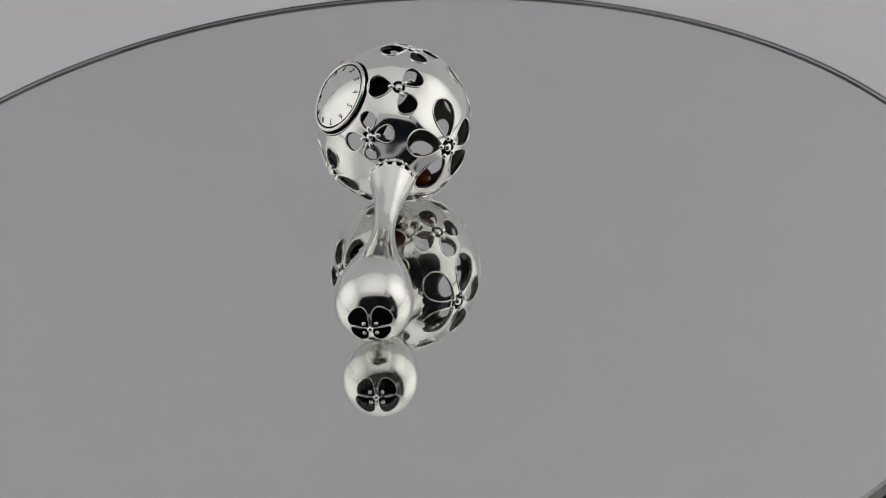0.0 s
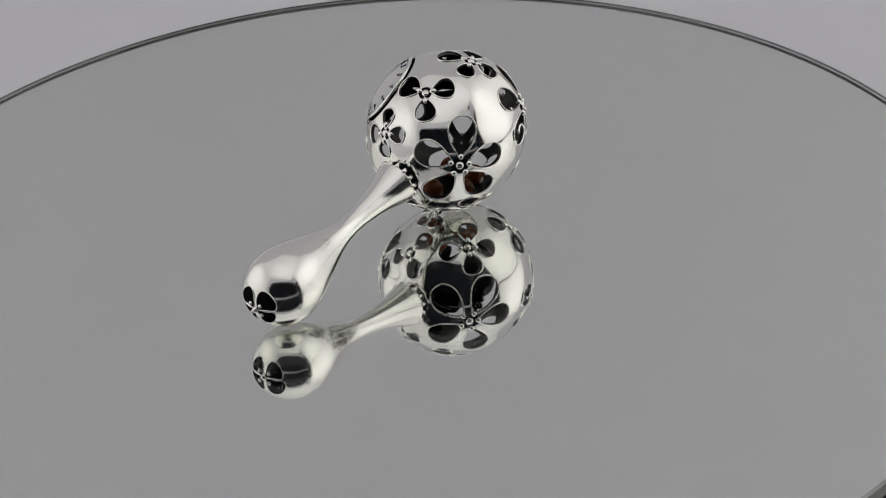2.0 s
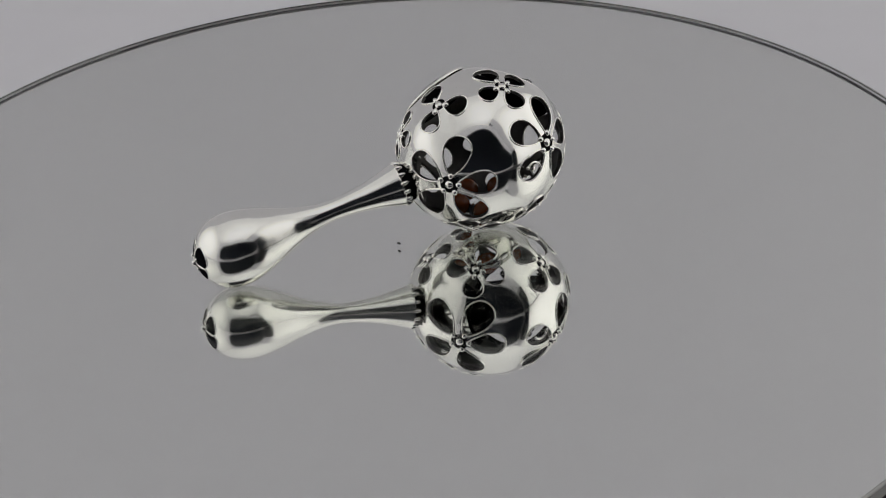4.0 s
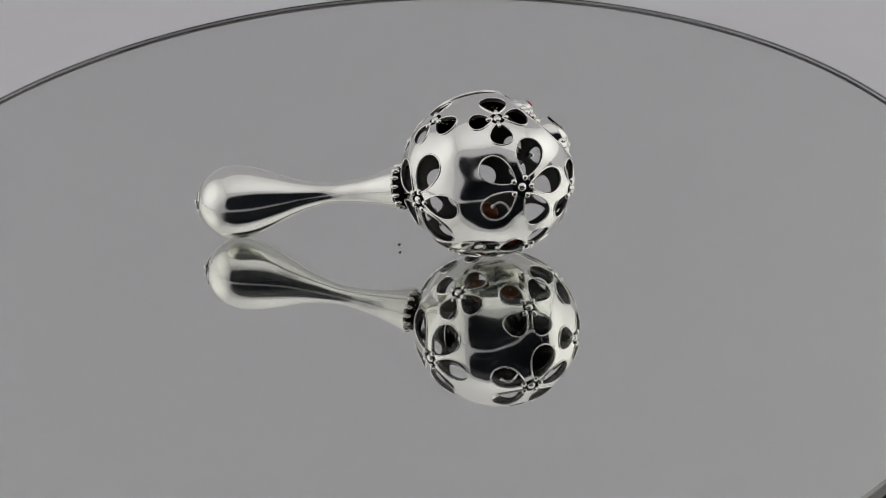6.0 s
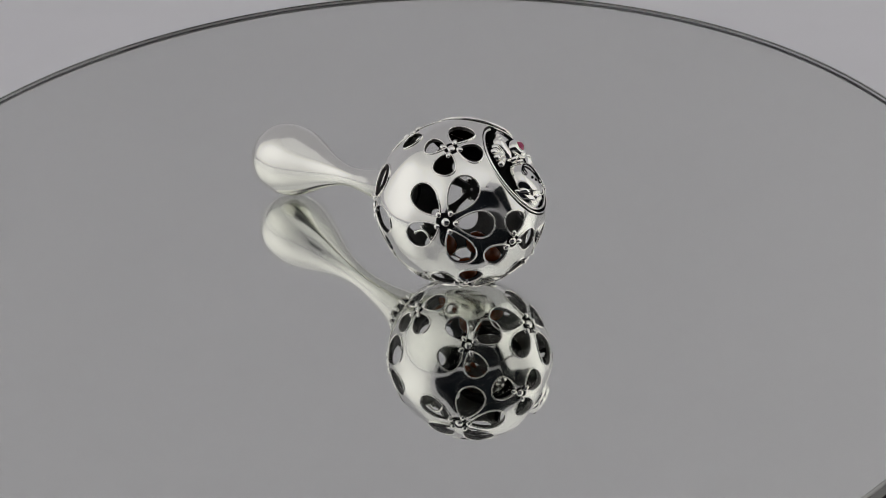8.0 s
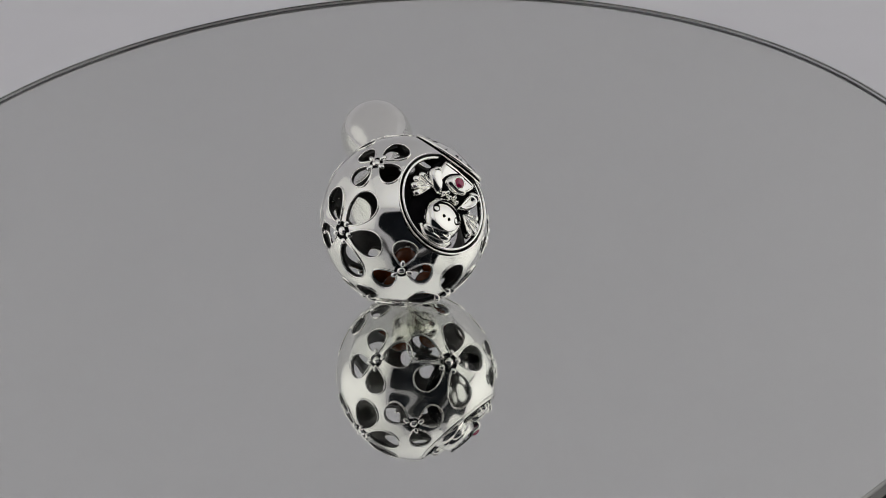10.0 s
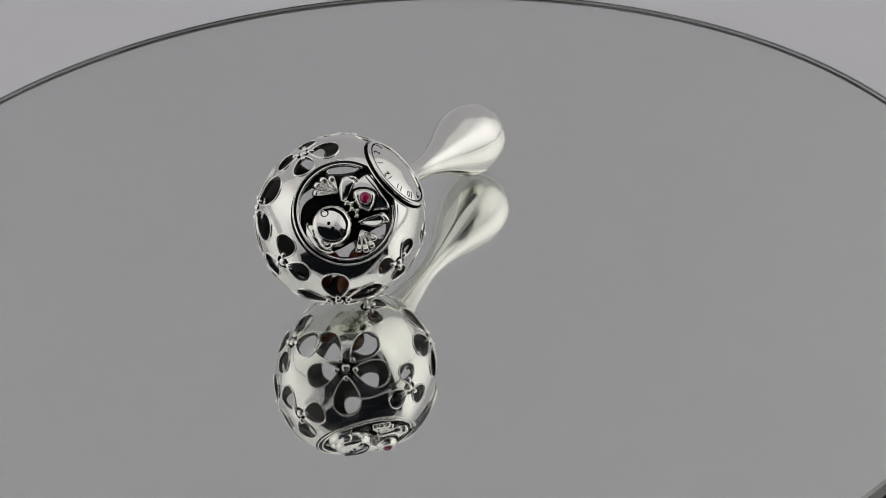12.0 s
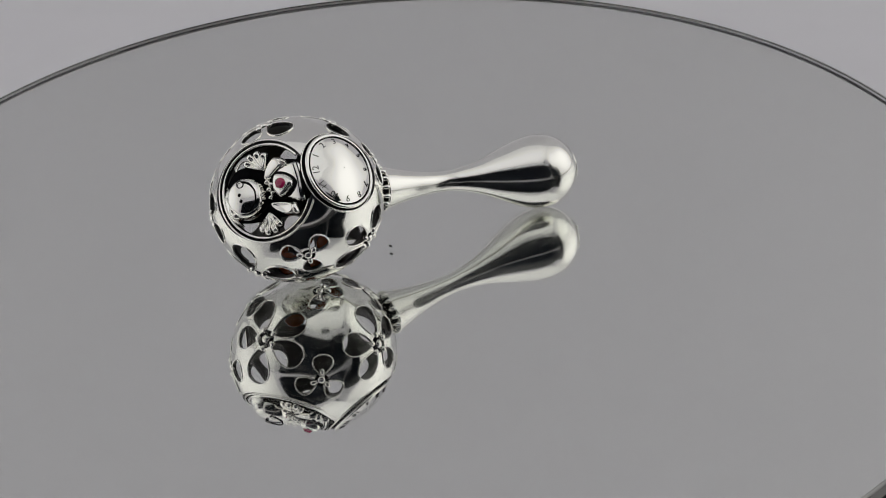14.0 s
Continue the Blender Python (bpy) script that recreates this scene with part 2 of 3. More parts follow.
def petal_outline(length, azimuth, wide, count=48, root=0.16):
    """A drop with its point at the flower's middle: angles in radians."""
    uv = []
    for i in range(count):
        s = 2 * math.pi * i / count
        u = (1 + root) / 2 - (1 - root) / 2 * math.cos(s)
        uv.append((u * length, wide * length * 1.22 * math.sin(s) * math.sin(s / 2) ** 0.85))
    uv = np.array(uv)
    c, s = math.cos(azimuth), math.sin(azimuth)
    return np.stack([c * uv[:, 0] - s * uv[:, 1], s * uv[:, 0] + c * uv[:, 1]], 1)


# middle (along, across, up); petals as (length, azimuth) in degrees; width; curl: the petal with a tendril, and the side it comes from
FLOWERS = [
    ((-0.841, -0.194, 0.505), ((17.7, 100), (17.8, -170), (17.6, -76), (20.4, 2)), 0.36, {}),
    ((-0.647, 0.748, 0.149), ((35.2, 25), (32.5, 101), (37, 161), (37, -125), (34.5, -48)), 0.30, {}),
    ((-0.398, 0.169, 0.902), ((23, -1), (21, 136), (20.7, -123)), 0.40, {}),
    ((0.353, 0.294, 0.888), ((18.9, -109), (25, -15), (21.5, 64), (21.2, 162)), 0.38, {}),
    ((0.585, 0.785, 0.205), ((31.7, -46), (35, 28), (32.5, 93), (34.1, 155), (31.4, -121)), 0.30, {4: -1}),
    ((0.961, 0.174, -0.215), ((21.4, 66), (21.6, 160), (22.2, -68)), 0.40, {}),
    ((0.396, 0.522, -0.755), ((22.9, -111), (26.5, 164), (22.5, 57), (24.2, -19)), 0.37, {}),
    ((-0.450, 0.503, -0.738), ((21.5, -117), (22, 139), (21.5, 55), (21.2, -22)), 0.37, {}),
    ((0.568, -0.344, -0.748), ((31.6, -19), (30.5, -100), (31.4, -160), (32.8, 123), (29, 43)), 0.31, {}),
    ((0.215, -0.940, -0.264), ((17.7, -24), (17.6, -152), (17.9, 89)), 0.40, {}),
    ((-0.599, -0.761, -0.248), ((30.3, -7), (30.1, 62), (27.6, 126), (25, -154), (27, -74)), 0.30, {}),
    ((-0.240, -0.200, -0.950), ((16.5, -111), (18.5, -55), (17, 150)), 0.36, {}),
    ((-0.797, -0.140, -0.588), ((17.5, -166), (20.6, 50), (20.5, -59)), 0.38, {}),
]
PANEL = np.array((0.682001, -0.539811, 0.493436))
DIAL = np.array((-0.254262, -0.672017, 0.695517))
PANEL_X = DIAL - (DIAL @ PANEL) * PANEL
PANEL_X /= np.linalg.norm(PANEL_X)
WINDOW = PANEL + (-1.0 * PANEL_X - 0.1 * np.cross(PANEL, PANEL_X)) / 16.6  # the round window's middle
WINDOW /= np.linalg.norm(WINDOW)
PANEL_ANGLE, DIAL_ANGLE = radians(36.9), radians(29.6)


def inside(poly, q):
    """Which of the points q lie inside the closed outline poly."""
    res = np.zeros(len(q), bool)
    x, y = q[:, 0], q[:, 1]
    for (x0, y0), (x1, y1) in zip(poly, np.roll(poly, -1, 0)):
        if y0 == y1:
            continue
        hit = ((y0 > y) != (y1 > y)) & (x < (x1 - x0) * (y - y0) / (y1 - y0) + x0)
        res ^= hit
    return res


def to_plane(c, e, n, d):
    cosa = np.clip(d @ c, -1, 1)
    a = np.arccos(cosa)
    s = np.sqrt(np.maximum(1e-12, 1 - cosa ** 2))
    return np.stack([d @ e, d @ n], 1) * (a / s)[:, None]


def pierced_shell(cells=170):
    """The ball's skin with every petal, the round window and the dial's seat cut through it."""
    g = np.tan(np.linspace(-math.pi / 4, math.pi / 4, cells + 1))
    A, B = np.meshgrid(g, g, indexing="ij")
    one = np.ones_like(A)
    sides = [(one, A, B), (-one, B, A), (B, one, A), (A, -one, B), (A, B, one), (B, A, -one)]
    V = np.concatenate([np.stack(s, -1).reshape(-1, 3) for s in sides])
    V /= np.linalg.norm(V, axis=1)[:, None]
    key = np.round(V * 1e5).astype(np.int64)
    _, first, back = np.unique(key, axis=0, return_index=True, return_inverse=True)
    back = back.reshape(-1)
    V = V[first]
    m = cells + 1
    i = (np.arange(cells)[:, None] * m + np.arange(cells)[None, :]).reshape(-1)
    quad = np.stack([i, i + m, i + m + 1, i + 1], 1)
    Q = back[np.concatenate([quad + k * m * m for k in range(6)])]
    gone = (V @ WINDOW > math.cos(PANEL_ANGLE)) | (V @ DIAL > math.cos(DIAL_ANGLE))
    shapes = []
    for c, petals, wide, curl in FLOWERS:
        c, e, n = basis(c)
        near = np.where(V @ c > math.cos(radians(45)))[0]
        uv = to_plane(c, e, n, V[near])
        outs = [petal_outline(radians(a), radians(z), wide, 96) for a, z in petals]
        shapes.append((c, e, n, outs))
        for o in outs:
            gone[near[inside(o, uv)]] = True
    Q = Q[~gone[Q].any(1)]
    E = np.sort(np.concatenate([Q[:, [k, (k + 1) % 4]] for k in range(4)]), 1)
    E, count = np.unique(E, axis=0, return_counts=True)
    rim = E[count == 1]
    edge = np.unique(rim)
    best = np.full(len(edge), 0.03)
    moved = V[edge].copy()
    for c, e, n, outs in shapes:
        uv = to_plane(c, e, n, V[edge])
        for o in outs:
            o2 = np.concatenate([o + (np.roll(o, -1, 0) - o) * k / 4 for k in range(4)])
            d = np.linalg.norm(uv[:, None] - o2[None], axis=2)
            k = d.argmin(1)
            ok = (d.min(1) < best) & (V[edge] @ c > 0.6)
            best[ok] = d.min(1)[ok]
            w = o2[k]
            a = np.linalg.norm(w, axis=1) + 1e-12
            new_d = np.cos(a)[:, None] * c + (np.sin(a) / a)[:, None] * (w[:, :1] * e + w[:, 1:] * n)
            moved[ok] = new_d[ok]
    for c, ang in ((WINDOW, PANEL_ANGLE), (DIAL, DIAL_ANGLE)):
        a = np.arccos(np.clip(V[edge] @ c, -1, 1))
        ok = np.abs(a - ang) < np.minimum(best, 0.02)
        t = V[edge] - (V[edge] @ c)[:, None] * c
        t /= np.linalg.norm(t, axis=1)[:, None]
        moved[ok] = (math.cos(ang) * c + math.sin(ang) * t)[ok]
        best[ok] = np.abs(a - ang)[ok]
    V[edge] = moved
    used = np.unique(Q)
    renum = np.full(len(V), -1)
    renum[used] = np.arange(len(used))
    V, Q, rim = V[used], renum[Q], renum[rim]
    outer = V * RADII
    nor = V / RADII
    nor /= np.linalg.norm(nor, axis=1)[:, None]
    inner = outer - 0.0009 * nor
    skin = mesh_of("ball_skin", local(outer).tolist(), Q[:, ::-1].tolist(), SILVER, normals=local(nor).tolist())
    part("ball_skin", skin, rattle, "polished silver ball pierced with flower petals")
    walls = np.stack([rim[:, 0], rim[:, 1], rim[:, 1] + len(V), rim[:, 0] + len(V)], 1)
    # lining far darker than the skin: the inside's shade is put into its colour
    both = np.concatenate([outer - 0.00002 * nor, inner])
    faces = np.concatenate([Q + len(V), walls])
    part("ball_lining", mesh_of("ball_lining", local(both).tolist(), faces.tolist(), DARK_SILVER), rattle, "dark inside of the pierced ball, shade in its colour")


pierced_shell()


def flowers():
    for c, petals, wide, curl in FLOWERS:
        c, e, n = basis(c)
        big = len(petals) == 5
        p, nor = on_ball(c, e, n, [(0, 0)], -0.0001)
        core = 0.00112 if big else 0.0010
        flower = new("flower", mesh_of("flower", *ball(core, 10, 18, 0.75), SILVER))
        flower.parent = rattle
        axis = Vector(local(nor[0]))
        flower.matrix_basis = Matrix.Translation(Vector(local(p[0]))) @ axis.to_track_quat("Z", "Y").to_matrix().to_4x4()
        tagged(flower, "domed silver boss in a pierced flower")
        back = flower.matrix_basis.inverted()

        def sub(name, v, f, mat, label=""):
            v = [back @ Vector(x) for x in v]
            part(name, mesh_of(name, v, f, mat), flower, label)

        # the collar of the boss: a black disc, the dark reflection put into colour
        wide_dark = 0.112 if big else 0.082
        ring = [(math.cos(a) * wide_dark, math.sin(a) * wide_dark) for a in np.linspace(0, 2 * math.pi, 24, endpoint=False)]
        q, u = on_ball(c, e, n, ring, 0.00004)
        mid, _ = on_ball(c, e, n, [(0, 0)], 0.0001)
        v = [tuple(x) for x in local(q)] + [tuple(local(mid[0]))]
        sub("collar", v, [(k, (k + 1) % 24, 24) for k in range(24)], BLACK, "black disc round the boss for the dark it mirrors")
        for i, (a, z) in enumerate(petals):
            o = petal_outline(radians(a), radians(z), wide)
            q, u = on_ball(c, e, n, o, 0.00006)
            sub("petal_wire", *tube(local(q), 0.00021, 6, True, local(u)), SILVER)
            if i in curl:
                # a short tendril bends in from the petal's edge and ends in a bead
                ax = np.array((math.cos(radians(z)), math.sin(radians(z))))
                across = np.array((-ax[1], ax[0])) * curl[i]
                L, W = radians(a), radians(a) * wide
                P0, P1, P2 = ax * L * 0.52 + across * W * 0.80, ax * L * 0.44 - across * W * 0.45, ax * L * 0.74 - across * W * 0.25
                hook = [P0 * (1 - w) ** 2 + 2 * P1 * w * (1 - w) + P2 * w * w for w in np.linspace(0, 1, 14)]
                q, u = on_ball(c, e, n, hook, 0.00002)
                sub("tendril", *tube(local(q), 0.00030, 7, False, local(u)), SILVER)
                v, f = ball(0.00048, 6, 10)
                sub("bead", [Vector(x) + Vector(local(q[-1])) for x in v], f, SILVER)
        far = 0.116 if big else 0.096
        size = 0.00072 if big else 0.00062
        for i, (a, z) in enumerate(petals):
            turn_by = radians(z)
            q, u = on_ball(c, e, n, [(far * math.cos(turn_by), far * math.sin(turn_by))], 0.00005)
            v, f = ball(size, 7, 12)
            out, _ = on_ball(c, e, n, [(0.2 * math.cos(turn_by), 0.2 * math.sin(turn_by))], 0.0)
            along = Vector(local(out[0] - p[0])).normalized()
            longer = 0.12 if big else 0.5
            sub("bead", [Vector(x) + Vector(local(q[0])) + along * (along.dot(Vector(x)) * longer) for x in v], f, SILVER)


flowers()


# ---- the round window with the doll, and the dial ----
def frame_of(nv, ex):
    """A pose in the rattle: x along ex, z along nv, at the ball's middle."""
    z = Vector(local(nv)).normalized()
    x = Vector(local(ex))
    x = (x - x.dot(z) * z).normalized()
    y = z.cross(x)
    return Matrix(((x.x, y.x, z.x, 0), (x.y, y.y, z.y, 0), (x.z, y.z, z.z, 0), (0, 0, 0, 1)))


PANEL_POSE = frame_of(PANEL, PANEL_X)
DIAL_POSE = frame_of(DIAL, np.array((-0.002428, 0.719593, 0.694392)))  # x towards three o'clock, y towards twelve


def window():
    h = 0.0165
    dial_mid = Vector((math.sin(radians(57.82)), 0, math.cos(radians(57.82))))
    rings = []
    for rho, z, r in ((0.01240, h + 0.00005, 0.00024), (0.01130, h + 0.0001, 0.00037)):
        pts = []
        for i in range(181):
            a = radians(30 + 300 * i / 180)
            x = Vector((rho * math.cos(a) - 0.0010, rho * math.sin(a) + 0.0001, z))
            if x.normalized().angle(dial_mid) > radians(31.3):
                pts.append(tuple(x))
        rings.append((tube(pts, r, 8, False), "window_ring"))
    for (v, f), name in rings:
        part(name, mesh_of(name, v, f, SILVER), rattle, "raised silver rim of the round window", PANEL_POSE)
    v, f = [], []
    n = 120
    for rho, z in ((0.0124, h - 0.0003), (0.01090, h - 0.0003), (0.01090, h - 0.0010), (0.0122, h - 0.0010)):
        for i in range(n + 1):
            a = radians(37 + 286 * i / n)
            v.append((rho * math.cos(a) - 0.0010, rho * math.sin(a) + 0.0001, z))
    for k in range(3):
        for i in range(n):
            o = k * (n + 1) + i
            f.append((o, o + 1, o + n + 2, o + n + 1))
    part("window_seat", mesh_of("window_seat", v, f, BLACK), rattle, "dark groove between the window's rims", PANEL_POSE)


window()


def smooth_loop(points, count=40):
    """A rounded closed line through the points."""
    P = np.array(points, float)
    n = len(P)
    out = []
    for k in range(count):
        s = k / count * n
        i = int(s)
        t = s - i
        a, b, c, d = P[(i - 1) % n], P[i % n], P[(i + 1) % n], P[(i + 2) % n]
        out.append(0.5 * (2 * b + (c - a) * t + (2 * a - 5 * b + 4 * c - d) * t * t + (3 * b - a - 3 * c + d) * t ** 3))
    return np.array(out)


def pillow(points, z, rise, count=40, flat=0.0, depth=0.7, dish=0.0):
    """A cushion-like relief over an outline in millimetres."""
    L = smooth_loop(points, count)
    m = L.mean(0)
    v, f = [], []
    rows = [(1.02, -depth), (1.0, 0.0)] + [(flat + (1 - flat) * math.cos(a), math.sin(a)) for a in np.linspace(0.25, math.pi / 2 - 0.04, 6)]
    if dish:
        rows += [(flat * k, 1 - dish * (1 - k * k)) for k in (0.85, 0.65, 0.45, 0.25, 0.1)]
    for s, up in rows:
        for x in m + (L - m) * s:
            v.append((x[0] / 1000, x[1] / 1000, (z + (up if up < 0 else up * rise)) / 1000))
    v.append((m[0] / 1000, m[1] / 1000, (z + rise * (1 - dish)) / 1000))
    n = count
    for r in range(len(rows) - 1):
        for k in range(n):
            j = (k + 1) % n
            f.append((r * n + k, r * n + j, (r + 1) * n + j, (r + 1) * n + k))
    top = len(v) - 1
    for k in range(n):
        f.append(((len(rows) - 1) * n + k, (len(rows) - 1) * n + (k + 1) % n, top))
    f.append(tuple(reversed(range(n))))
    return v, f


def arc(points, z, r, lift=0.0):
    L = np.array(points, float)
    n = 18
    t = np.linspace(0, len(L) - 1, n)
    x, y = np.interp(t, range(len(L)), L[:, 0]), np.interp(t, range(len(L)), L[:, 1])
    for _ in range(2):
        x[1:-1], y[1:-1] = (x[:-2] + 2 * x[1:-1] + x[2:]) / 4, (y[:-2] + 2 * y[1:-1] + y[2:]) / 4
    zz = z + lift * np.sin(np.linspace(0, math.pi, n))
    return tube(np.stack([x, y, zz], 1) / 1000, r / 1000, 7, False)


def loop(points, z, r, shrink=1.0):
    """A closed wire over an outline in millimetres."""
    L = smooth_loop(points, 32)
    L = L.mean(0) + (L - L.mean(0)) * shrink
    return tube([(x / 1000, y / 1000, z / 1000) for x, y in L], r / 1000, 7)


def doll():
    """One plain relief of a rag doll lying in the window."""
    Z = 16.6
    circle = [(-5.8 + 5.1 * math.cos(a), -0.4 + 5.3 * math.sin(a)) for a in np.linspace(0, 2 * math.pi, 12, endpoint=False)]
    light = [pillow(circle, Z, 3.6, 48, 0.66, 0.7, -0.12)]
    # the hair: an outer sweep and two locks
    light += [pillow([(-9.2, -6.0), (-11.0, -4.6), (-12.0, -2.0), (-11.8, 1.6), (-10.4, 3.8), (-9.6, 4.0), (-10.9, 1.0), (-11.1, -1.6), (-9.8, -4.4)], Z, 2.0)]
    light += [pillow([(-10.6, -4.0), (-8.6, -4.6), (-8.2, -2.6), (-10.0, -0.2), (-11.0, -1.4)], Z + 0.8, 2.1, 28, 0.3, 0.7, 0.3),
              pillow([(-10.9, -0.2), (-9.6, 0.2), (-9.0, 2.8), (-10.2, 3.4), (-11.0, 1.8)], Z + 0.6, 1.9, 24)]
    # each hand: four broad fingers, hollowed along the middle
    for root, tips in (((0.2, 4.7), ((-4.0, 8.0), (-2.6, 9.3), (-0.6, 9.5), (1.3, 8.5))), ((-1.2, -5.2), ((-4.6, -8.9), (-3.3, -10.0), (-1.4, -10.1), (0.3, -9.1)))):
        for i, (tx, ty) in enumerate(tips):
            dx, dy = tx - root[0], ty - root[1]
            q = math.hypot(dx, dy)
            px, py = -dy / q * 0.82, dx / q * 0.82
            line = [root, (root[0] + dx * 0.55 + px * 0.8, root[1] + dy * 0.55 + py * 0.8), (tx + px, ty + py), (tx + dx / q * 0.55, ty + dy / q * 0.55), (tx - px, ty - py), (root[0] + dx * 0.55 - px * 0.8, root[1] + dy * 0.55 - py * 0.8)]
            light.append(pillow(line, Z + 0.5 + 0.15 * (i % 2), 1.15, 32, 0.5, 0.7, 0.55))
    # sleeves with cuffs
    light.append(pillow([(-0.6, -3.4), (2.2, -4.0), (5.0, -5.4), (5.0, -7.4), (2.8, -7.5), (0.0, -5.2)], Z + 0.4, 1.5, 40, 0.72, 0.7, 0.25))
    light.append(pillow([(4.5, -5.2), (5.9, -5.6), (5.7, -8.0), (4.3, -7.7)], Z + 0.6, 1.6, 24))
    light.append(pillow([(-0.5, 2.7), (0.9, 5.2), (3.2, 6.9), (5.1, 6.2), (5.4, 4.4), (3.4, 3.2), (1.2, 2.0)], Z + 0.4, 1.7, 40, 0.5))
    light.append(pillow([(3.6, 6.5), (5.4, 6.0), (6.2, 4.5), (4.9, 4.4)], Z + 0.6, 1.6, 24))
    # the dress
    light.append(pillow([(2.6, 3.4), (5.6, 4.4), (9.3, 3.6), (8.8, -0.4), (7.9, -5.6), (4.6, -4.3), (2.4, -2.6)], Z - 0.1, 1.4, 48, 0.8))
    heart = [(1.8, 0.6), (3.0, 2.6), (5.4, 1.7), (7.0, -0.7), (5.3, -2.6), (2.9, -3.5), (1.7, -1.5)]
    light.append(pillow(heart, Z + 1.4, 2.0, 44, 0.62, 1.0))
    for x, y in ((0.3, 1.6), (1.1, 0.7), (0.3, -0.3), (1.0, -1.4), (0.2, -2.3)):
        light.append(pillow([(x - 0.95, y), (x, y - 0.75), (x + 0.95, y), (x, y + 0.75)], Z + 0.8, 1.6, 16))
    light.append(pillow([(7.6, -1.6), (11.5, -1.8), (11.5, 2.4), (7.6, 2.6)], Z - 0.9, 1.2, 24, 0.7))
    dark = [arc([(-5.3, 3.5), (-3.4, 2.6), (-2.3, 0.2), (-2.9, -2.4), (-5.0, -3.9)], Z + 3.62, 0.20, 0.34)]
    dark += [pillow([(x - 0.5, y), (x, y - 0.5), (x + 0.5, y), (x, y + 0.5)], Z + 3.85, 0.4, 14) for x, y in ((-6.5, 0.4), (-6.5, -1.1))]
    dark.append(loop(heart, Z + 1.5, 0.40, 1.05))
    dark += [loop([(x + 0.85 * math.cos(a), y + 0.85 * math.sin(a)) for a in np.linspace(0, 2 * math.pi, 8, endpoint=False)], Z + 3.78, 0.13) for x, y in ((-5.7, 2.9), (-5.4, -3.3))]
    for x in (7.7, 8.6):
        dark.append(arc([(x - 0.4, -4.6), (x + 0.2, 0), (x + 0.1, 3.6)], Z + 1.25, 0.15, 0.1))
    # a black plate added behind the figure to block light through the ball
    dark.append(pillow([(-10.6, -3.6), (-7.5, -5.6), (-2.4, -6.4), (2.4, -7.2), (5.6, -7.0), (9.0, -4.4), (11.0, 0), (9.6, 3.8), (5.4, 6.0), (1.8, 6.6), (-2.6, 7.2), (-7.4, 7.4), (-11.2, 3.2)], Z - 0.6, 0.5, 60, 0.9))
    v, f = joined(light + dark)
    count = sum(len(x[1]) for x in light)
    idx = [0] * count + [1] * (len(f) - count)
    # undersides and low walls black: patina, plus the inside's shade put into colour
    for i, q in enumerate(f):
        zs = [v[k][2] for k in q]
        if (max(zs) - min(zs) > 0.00055 and min(zs) < (Z + 0.2) / 1000 and len(q) == 4) or len(q) > 8:
            idx[i] = 1
    part("doll_relief", mesh_of("doll_relief", v, f, [SILVER, BLACK], True, idx), rattle, "smiling silver rag doll in relief", PANEL_POSE)
    # the stone: a low faceted cone in a ring
    gv, gf = [], []
    for r, z in ((1.25, 0.0), (1.25, 0.3), (0.7, 0.85)):
        for k in range(10):
            a = 2 * math.pi * k / 10
            gv.append(((4.1 + r * math.cos(a)) / 1000, (-0.35 + r * math.sin(a)) / 1000, (Z + 3.25 + z) / 1000))
    for r in range(2):
        for k in range(10):
            j = (k + 1) % 10
            gf.append((r * 10 + k, r * 10 + j, r * 10 + 10 + j, r * 10 + 10 + k))
    gf.append(tuple(range(20, 30)))
    gem = part("gem", mesh_of("gem", gv, gf, RUBY, False), rattle, "small round faceted ruby-red stone", PANEL_POSE)
    pts = [(0.0041 + 0.0014 * math.cos(a), -0.00035 + 0.0014 * math.sin(a), (Z + 3.35) / 1000) for a in np.linspace(0, 2 * math.pi, 28, endpoint=False)]
    part("gem_setting", mesh_of("gem_setting", *tube(pts, 0.00020, 7), SILVER), rattle, "silver ring round the stone", PANEL_POSE)


doll()


def numeral(text, size):
    cu = bpy.data.curves.new("numeral", "FONT")
    cu.body, cu.size, cu.align_x, cu.align_y = text, size, "CENTER", "CENTER"
    cu.extrude, cu.resolution_u, cu.offset = 0.00006, 3, -0.00004
    ob = bpy.data.objects.new("numeral", cu)
    scene.collection.objects.link(ob)
    me = bpy.data.meshes.new_from_object(ob.evaluated_get(bpy.context.evaluated_depsgraph_get()))
    bpy.data.objects.remove(ob)
    me.materials.clear()
    me.materials.append(BLACK)
    return me


